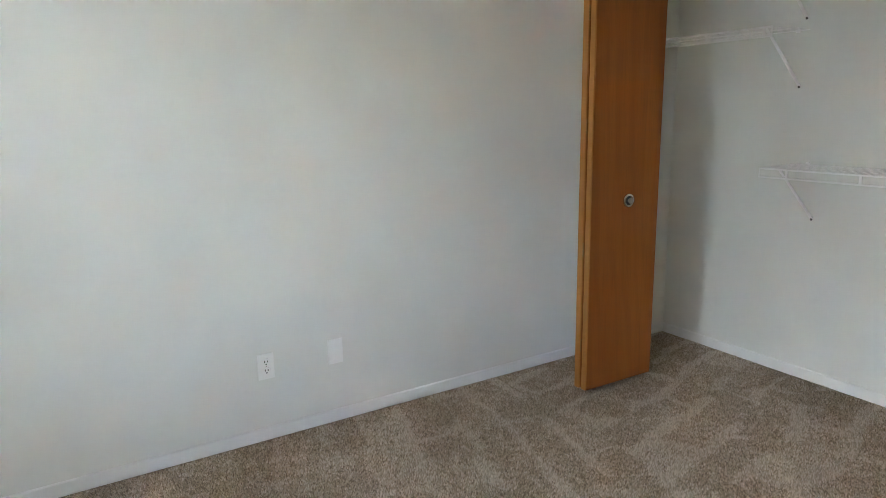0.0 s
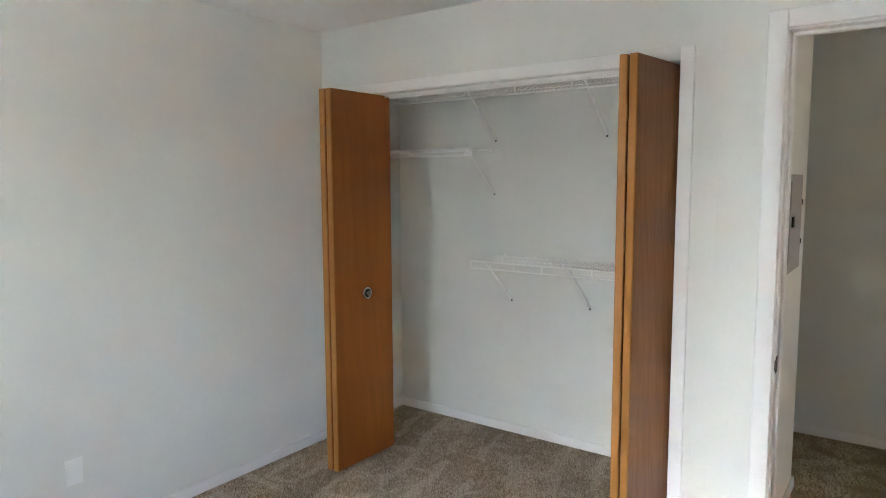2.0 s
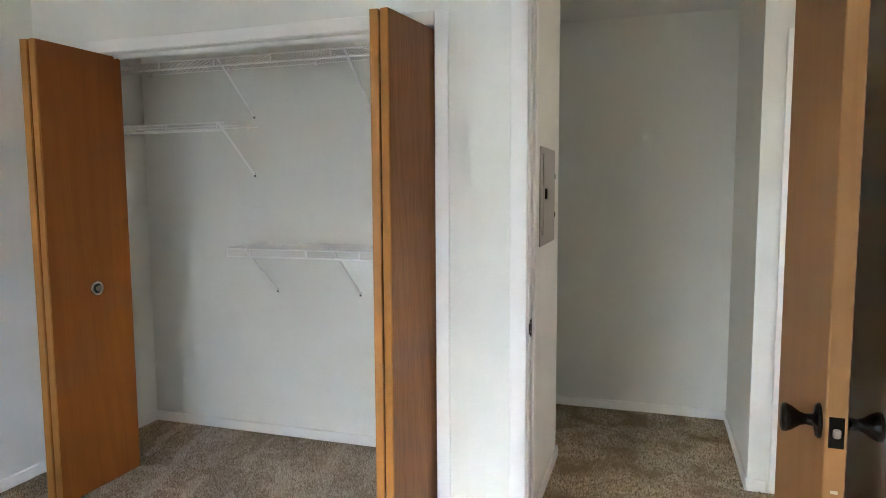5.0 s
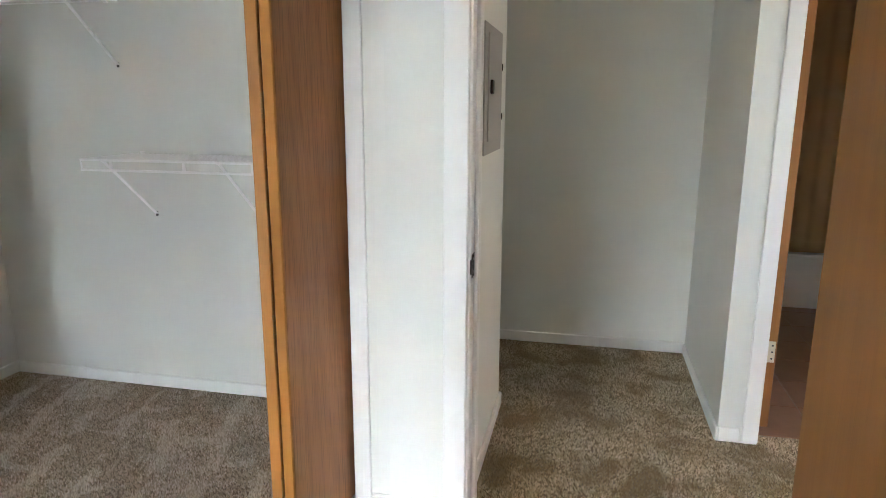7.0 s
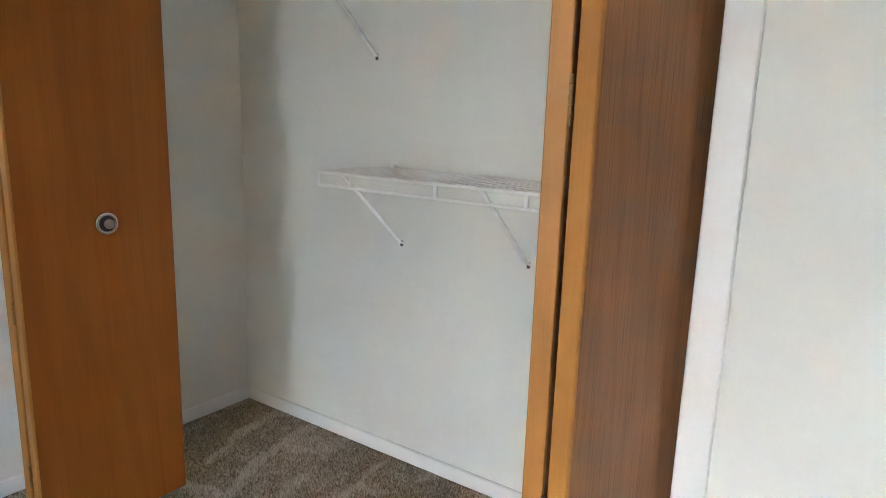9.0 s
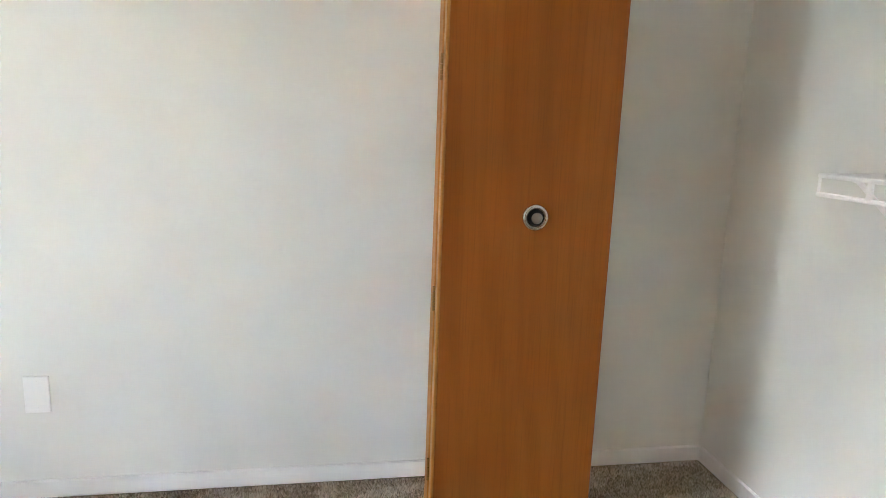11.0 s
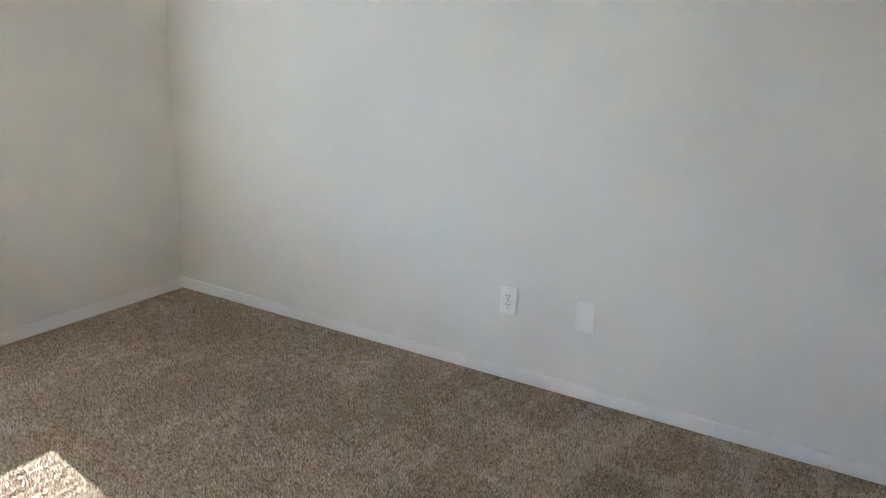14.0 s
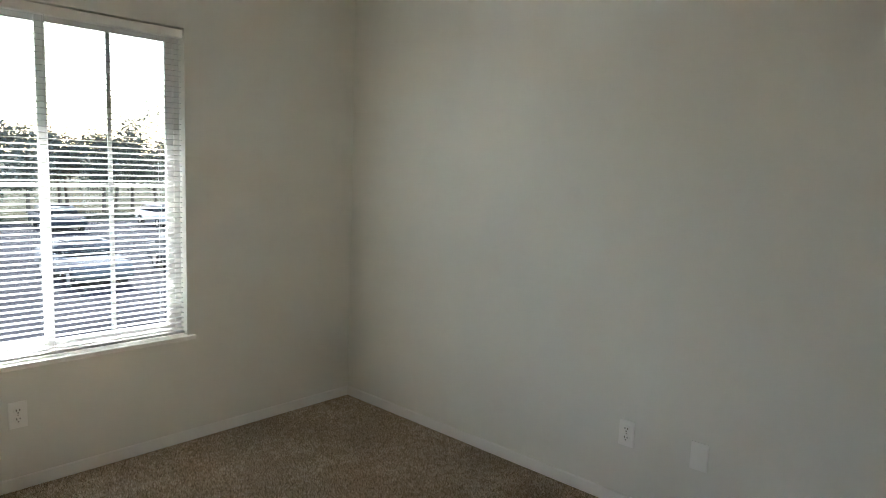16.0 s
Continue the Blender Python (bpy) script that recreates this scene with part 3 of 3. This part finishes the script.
def sash(x0, x1, y):
    z0, z1, s = WZ0 + 0.035, WZ1 - 0.03, 0.036
    bm = bmesh.new()
    for lo, hi in (((x0, y - 0.02, z0), (x0 + s, y, z1)), ((x1 - s, y - 0.02, z0), (x1, y, z1)), ((x0 + s, y - 0.02, z0), (x1 - s, y, z0 + s)), ((x0 + s, y - 0.02, z1 - s), (x1 - s, y, z1))):
        box(bm, lo, hi, 0.002)
    fr = part("sash", bm, VINYL, win)
    cx, cz = (x0 + x1) / 2, (z0 + z1) / 2
    boxpart("grille_bar", (cx - 0.009, y - 0.016, z0 + s), (cx + 0.009, y - 0.006, z1 - s), VINYL, fr)
    boxpart("grille_bar", (x0 + s, y - 0.015, cz - 0.009), (cx - 0.009, y - 0.007, cz + 0.009), VINYL, fr)
    boxpart("grille_bar", (cx + 0.009, y - 0.015, cz - 0.009), (x1 - s, y - 0.007, cz + 0.009), VINYL, fr)
    g = boxpart("pane", (x0 + s - 0.004, y - 0.005, z0 + s - 0.004), (x1 - s + 0.004, y - 0.002, z1 - s + 0.004), GLASS, fr)
    g.visible_shadow = False


sash(W0 + 0.03, MIDX + 0.022, -3.806)
sash(MIDX - 0.022, W1 - 0.03, -3.831)
bm = bmesh.new()
box(bm, (W0 - 0.035, Y_WIN, WZ0 - 0.012), (W1 + 0.035, Y_WIN + 0.03, WZ0 + 0.010), 0.003)
box(bm, (W0 + 0.001, yf, WZ0 + 0.0005), (W1 - 0.001, Y_WIN, WZ0 + 0.010))
part("window_sill", bm, TRIM, win)

blind = thing("venetian_blind", pose(MIDX, -3.768, 0), "lowered white horizontal blind with open slats", "blind")
bw = (W1 - W0) / 2 - 0.006
bm = bmesh.new()
box(bm, (-bw, -0.019, WZ1 - 0.046), (bw, 0.022, WZ1 - 0.007), 0.002)
part("headrail", bm, PLASTIC, blind)
bm = bmesh.new()
box(bm, (-bw, -0.013, WZ0 + 0.018), (bw, 0.013, WZ0 + 0.030), 0.003)
part("bottom_rail", bm, SLATM, blind)
# one curved slat, shared by all
N = 5
verts, faces = [], []
for j, x in enumerate((-bw + 0.002, bw - 0.002)):
    for s in (0, 1):
        for i in range(N):
            u = i / (N - 1) * 2 - 1
            verts.append((x, u * 0.0115, 0.0020 * (1 - u * u) - s * 0.0005))
for i in range(N - 1):
    faces.append((i, i + 1, 2 * N + i + 1, 2 * N + i))
    faces.append((N + i, 3 * N + i, 3 * N + i + 1, N + i + 1))
faces += [(0, 2 * N, 3 * N, N), (N - 1, 2 * N - 1, 4 * N - 1, 3 * N - 1)]
slat_mesh = bpy.data.meshes.new("slat")
slat_mesh.from_pydata(verts, [], faces)
slat_mesh.materials.append(SLATM)
PITCH, z = 0.0255, WZ0 + 0.048
k = 0
while z < WZ1 - 0.05:
    s = new("slat", slat_mesh)
    s.parent = blind
    s.matrix_basis = pose(0, 0, z, -10.0 + 0.5 * math.sin(k * 2.3), 0.05 * math.sin(k * 1.7), 0)
    z += PITCH
    k += 1
for x in (-bw + 0.11, 0.0, bw - 0.11):
    bm = bmesh.new()
    for y in (-0.0135, 0.0135):
        rod(bm, (x, y, WZ0 + 0.02), (x, y, WZ1 - 0.02), 0.0009, 4)
    part("ladder_cord", bm, SLATM, blind)
bm = bmesh.new()
rod(bm, (bw - 0.05, 0.021, WZ1 - 0.03), (bw - 0.05, 0.021, 1.15), 0.004, 6)
part("tilt_wand", bm, PLASTIC, blind)

# ---- outside ----
# added overhang, kept out of view: shortens the sun patch, shades the upper slats
SLABPAINT = paint("sun_cut_paint", (0.7, 0.7, 0.68), 0.7)
eave = tagged(boxpart("sun_cut_slab", (-3.0, -4.96, 2.26), (6.0, -3.86, 2.40), SLABPAINT, bevel=0.01), "unseen white slab added over the window outside to cut the sun", "eave", kind="structure")
ZG = -2.9
ASPHALT = mat("asphalt", (0.06, 0.06, 0.062), 1.0, spec=0.02)
link(ASPHALT, ramp(ASPHALT, noisy(ASPHALT, coords(ASPHALT), 0.25, 8), [(0.3, (0.022, 0.022, 0.026)), (0.7, (0.040, 0.040, 0.046))]), bsdf(ASPHALT).inputs["Base Color"])
LAWN = mat("winter_lawn", (0.12, 0.11, 0.06), 1.0, spec=0.02)
link(LAWN, ramp(LAWN, noisy(LAWN, coords(LAWN), 0.4, 8), [(0.3, (0.03, 0.032, 0.02)), (0.7, (0.055, 0.05, 0.03))]), bsdf(LAWN).inputs["Base Color"])
LEAF = mat("dark_foliage", (0.05, 0.06, 0.035), 0.9, spec=0.1)
_g = LEAF.node_tree.nodes.new("ShaderNodeNewGeometry")
link(LEAF, ramp(LEAF, _g.outputs["Random Per Island"], [(0.0, (0.09, 0.09, 0.08)), (1.0, (0.20, 0.20, 0.17))]), bsdf(LEAF).inputs["Base Color"])
BARK = mat("bark", (0.11, 0.085, 0.065), 0.95)


def flat(name, x0, x1, y0, y1, z, depth, material, label, category):
    ob = boxpart(name, (x0, y0, z - depth), (x1, y1, z), material)
    return tagged(ob, label, category, kind="structure")


flat("ground", -1500, 1500, -2500, 300, ZG - 0.15, 0.2, LAWN, "dull winter lawn reaching the horizon", "ground")
flat("road", -200, 200, -46, -16, ZG - 0.03, 0.12, ASPHALT, "grey asphalt parking lot outside the window", "parking lot")


def tree(x, y, h, seed):
    rnd = random.Random(seed)
    base = thing("tree", pose(x, y, ZG - 0.15), "dark half-bare tree beyond the parking lot", "tree", "trees beyond the parking lot")
    bm = bmesh.new()

    def limb(a, b, r0, r1):
        m = Matrix.Translation((a + b) / 2) @ (b - a).to_track_quat("Z", "Y").to_matrix().to_4x4()
        bmesh.ops.create_cone(bm, cap_ends=True, segments=6, radius1=r0, radius2=r1, depth=(b - a).length, matrix=m)
    top = Vector((rnd.uniform(-.3, .3), rnd.uniform(-.3, .3), h * 0.75))
    limb(Vector((0, 0, 0)), top, 0.16, 0.05)
    tips = []
    for i in range(14):
        f = rnd.uniform(0.3, 1.0)
        a = top * f
        th = rnd.uniform(0, 6.283)
        b = a + Vector((math.cos(th), math.sin(th), rnd.uniform(0.3, 0.9))) * h * rnd.uniform(0.15, 0.33)
        limb(a, b, 0.05, 0.012)
        tips.append((a, b))
    part("trunk", bm, BARK, base)
    verts, faces = [], []
    for a, b in tips:
        for i in range(120):
            c = a.lerp(b, rnd.uniform(0.3, 1.1)) + Vector((rnd.gauss(0, 1), rnd.gauss(0, 1), rnd.gauss(0, 0.8))) * h * 0.055
            u = Vector((rnd.gauss(0, 1), rnd.gauss(0, 1), rnd.gauss(0, 1))).normalized() * rnd.uniform(0.08, 0.20)
            w = u.orthogonal().normalized() * u.length * 0.7
            n = len(verts)
            verts += [c - u, c + w, c + u, c - w]
            faces.append((n, n + 1, n + 2, n + 3))
    me = bpy.data.meshes.new("crown")
    me.from_pydata([tuple(v) for v in verts], [], faces)
    me.materials.append(LEAF)
    ob = new("crown", me)
    ob.parent = base


rnd = random.Random(4)
for i in range(44):
    tree(-42 + i * 1.75 + rnd.uniform(-1, 1), -50 - rnd.uniform(0, 12), rnd.uniform(6.2, 8.8), 100 + i)

CARMATS = [mat("car_paint_" + n, c, 0.85, 0.0, 0.2) for n, c in (("white", (0.30, 0.30, 0.30)), ("silver", (0.09, 0.092, 0.10)), ("dark", (0.02, 0.024, 0.03)))]
RUBBER = mat("tyre_rubber", (0.02, 0.02, 0.02), 0.9)
CARGLASS = mat("car_glass", (0.02, 0.022, 0.025), 0.4, spec=0.15)


def car(x, y, yaw, paint_, colour):
    base = thing("parked_car", pose(x, y, ZG - 0.03, 0, 0, yaw), colour + " sedan parked on the asphalt lot", "car", "parked cars")

    def loft(secs, material, name, parent=base):
        bm = bmesh.new()
        rows = [[bm.verts.new((px, py, pz)) for px, pz in secs] for py in (-0.86, 0.86)]
        n = len(secs)
        for i in range(n):
            bm.faces.new((rows[0][i], rows[0][(i + 1) % n], rows[1][(i + 1) % n], rows[1][i]))
        bm.faces.new(rows[0])
        bm.faces.new(rows[1][::-1])
        bmesh.ops.bevel(bm, geom=bm.edges[:], offset=0.05, segments=2, affect="EDGES")
        return part(name, bm, material, parent, "", True)
    body = loft([(-2.25, 0.3), (2.25, 0.3), (2.3, 0.65), (2.1, 0.82), (1.0, 0.95), (-1.5, 0.98), (-2.2, 0.95), (-2.3, 0.6)], paint_, "body")
    loft([(-1.6, 0.98), (1.0, 0.96), (0.3, 1.36), (-0.9, 1.38)], CARGLASS, "windows", body)
    bm = bmesh.new()
    box(bm, (-0.85, -0.6, 1.37), (0.25, 0.6, 1.42), 0.02)
    part("roof", bm, paint_, body)
    for wx in (-1.35, 1.4):
        for wy in (-0.8, 0.8):
            bm = bmesh.new()
            rod(bm, (wx, wy - 0.1, 0.32), (wx, wy + 0.1, 0.32), 0.32, 18)
            wheel = part("wheel", bm, RUBBER, base)
            bm = bmesh.new()
            rod(bm, (wx, wy - 0.105, 0.32), (wx, wy + 0.105, 0.32), 0.19, 12)
            part("rim", bm, STEEL, wheel)


for i, (x, y, c) in enumerate(((-9.5, -25, 2), (-5.6, -25.2, 1), (0.0, -24.9, 2), (-16, -42, 0), (-10, -42.2, 2), (-3, -41.8, 0), (4, -42, 2))):
    car(x, y, 90 + (i % 3 - 1) * 2, CARMATS[c], ("white", "silver", "dark")[c])

# ---- bathroom floor tiles ----
tiles = tagged(boxpart("bath_floor", (3.45, Y_BATH + 0.07, -0.003), (5.1, 2.74, 0.001), GROUT), "terracotta tile floor with pale grout", "tile floor", kind="structure")
bm = bmesh.new()
box(bm, (0, 0, 0), (0.297, 0.297, 0.006), 0.002)
proto = part("tile", bm, TILE, tiles)
proto.matrix_basis = pose(3.431, Y_BATH + 0.072, 0.001)
for i in range(6):
    for j in range(7):
        x, y = 3.431 + i * 0.302, Y_BATH + 0.072 + j * 0.302
        if (i, j) != (0, 0) and x + 0.297 < 5.1 and y < 2.7:
            t = new("tile", proto.data)
            t.parent = tiles
            t.matrix_basis = pose(x, y, 0.001)

# ---- carpet pile ----


def pile(name, rects, material, step, label, seed, lanes, brushed=None):
    """Cut-pile tufts over rectangles; the vacuum's lanes lean them to and fro."""
    rng = np.random.default_rng(seed)
    P = []
    for x0, x1, y0, y1 in rects:
        gx, gy = np.meshgrid(np.arange(x0 + step / 2, x1, step), np.arange(y0 + step / 2, y1, step))
        P.append(np.stack([gx.ravel(), gy.ravel()], 1))
    P = np.concatenate(P)
    P += rng.uniform(-0.42, 0.42, P.shape) * step
    n = len(P)
    def cloud(size):
        """Smooth random patches of about that size."""
        g = rng.uniform(0, 1, (int(9 / size), int(9 / size)))
        qx, qy = (P[:, 0] + 2) / size, (P[:, 1] + 5) / size
        i, j = qx.astype(int), qy.astype(int)
        fx, fy = qx - i, qy - j
        fx, fy = fx * fx * (3 - 2 * fx), fy * fy * (3 - 2 * fy)
        return (g[i, j] * (1 - fx) + g[i + 1, j] * fx) * (1 - fy) + (g[i, j + 1] * (1 - fx) + g[i + 1, j + 1] * fx) * fy
    # passes of the vacuum: short lanes lying to or from the eye, with ragged brushed borders
    ca, sa = math.cos(radians(lanes)), math.sin(radians(lanes))
    u, v = P[:, 0] * ca + P[:, 1] * sa, -P[:, 0] * sa + P[:, 1] * ca
    mid, fine = cloud(0.14), cloud(0.03)
    w = (u + 0.10 * (cloud(0.5) - 0.5) + 0.05 * (mid - 0.5)) / 0.20
    lane = np.floor(w)
    k = (v + 0.12 * (mid - 0.5)) / 0.62 + 0.37 * np.sin(lane * 4.7)
    seg = np.floor(k)
    tone = np.modf(np.abs(np.sin(lane * 12.9898 + seg * 78.233 + seed) * 437.585))[0]
    border = np.clip(1 - np.minimum(np.abs(w - lane - 0.5) * -1 + 0.5, 1) * 0.20 / 0.036, 0, 1)
    turn = np.clip(1 - np.minimum(k - seg, 1 - k + seg) * 0.62 / 0.03, 0, 1)
    fade = np.clip((P[:, 1] + 2.4) / 2.2, 0.12, 1)
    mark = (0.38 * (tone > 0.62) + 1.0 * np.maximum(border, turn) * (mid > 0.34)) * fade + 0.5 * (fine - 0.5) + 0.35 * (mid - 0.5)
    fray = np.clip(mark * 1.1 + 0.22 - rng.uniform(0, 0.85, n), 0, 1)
    amp = 0.007 * fray - 0.002
    hgt = rng.uniform(0.003, 0.0075, n) * (1 + 0.15 * np.sin(u * 9) * np.sin(v * 7))
    rad = step * rng.uniform(0.55, 0.8, n)
    ang = rng.uniform(0, 6.283, n)
    V = np.zeros((n, 5, 3))
    for k in range(4):
        a = ang + k * math.pi / 2
        V[:, k, 0] = P[:, 0] + rad * np.cos(a)
        V[:, k, 1] = P[:, 1] + rad * np.sin(a)
        V[:, k, 2] = -0.004
    V[:, 4, 0] = P[:, 0] + rng.normal(0, 0.0022, n) - amp * sa
    V[:, 4, 1] = P[:, 1] + rng.normal(0, 0.0022, n) + amp * ca
    V[:, 4, 2] = hgt + 0.003 * fray
    idx = np.arange(n)[:, None] * 5
    F = np.concatenate([idx + np.array([[k, (k + 1) % 4, 4]]) for k in range(4)], 1).reshape(-1)
    me = bpy.data.meshes.new(name)
    me.vertices.add(n * 5)
    me.vertices.foreach_set("co", V.reshape(-1).astype(np.float32))
    me.loops.add(len(F))
    me.loops.foreach_set("vertex_index", F.astype(np.int32))
    me.polygons.add(len(F) // 3)
    me.polygons.foreach_set("loop_start", np.arange(0, len(F), 3, dtype=np.int32))
    me.materials.append(material)
    # tufts in the vacuum strokes take the lighter colour, standing in for sheen
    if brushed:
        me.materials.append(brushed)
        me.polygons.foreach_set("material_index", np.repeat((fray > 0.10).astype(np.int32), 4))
    me.update(calc_edges=True)
    return tagged(new(name, me), label, "carpet", kind="stuff")


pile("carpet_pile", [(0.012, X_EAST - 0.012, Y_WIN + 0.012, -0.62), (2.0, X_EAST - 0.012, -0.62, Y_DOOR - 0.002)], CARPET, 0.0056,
     "speckled beige cut-pile carpet, sheen of its vacuum marks painted lighter", 3, 78, CARPETSHEEN)
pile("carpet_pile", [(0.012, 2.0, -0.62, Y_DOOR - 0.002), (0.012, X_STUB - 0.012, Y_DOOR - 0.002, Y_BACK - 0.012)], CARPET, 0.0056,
     "speckled beige carpet before the closet, sheen of its vacuum marks painted lighter", 8, 14, CARPETSHEEN)
pile("carpet_pile", [(D0, D1, Y_DOOR - 0.002, Y_DOOR + 0.115), (X_HALL + 0.012, X_HALLR - 0.012, Y_DOOR + 0.115, Y_HALLBACK - 0.012), (X_HALLR - 0.012, 4.6, Y_DOOR + 0.115, Y_BATH - 0.012),
     (1.6, X_HALL + 0.012, Y_HALLEND + 0.012, Y_HALLBACK - 0.012), (B0, B1, Y_BATH - 0.012, Y_BATH + 0.07)], CARPETHALL, 0.0075,
     "worn stained beige carpet in the hall", 5, 70)
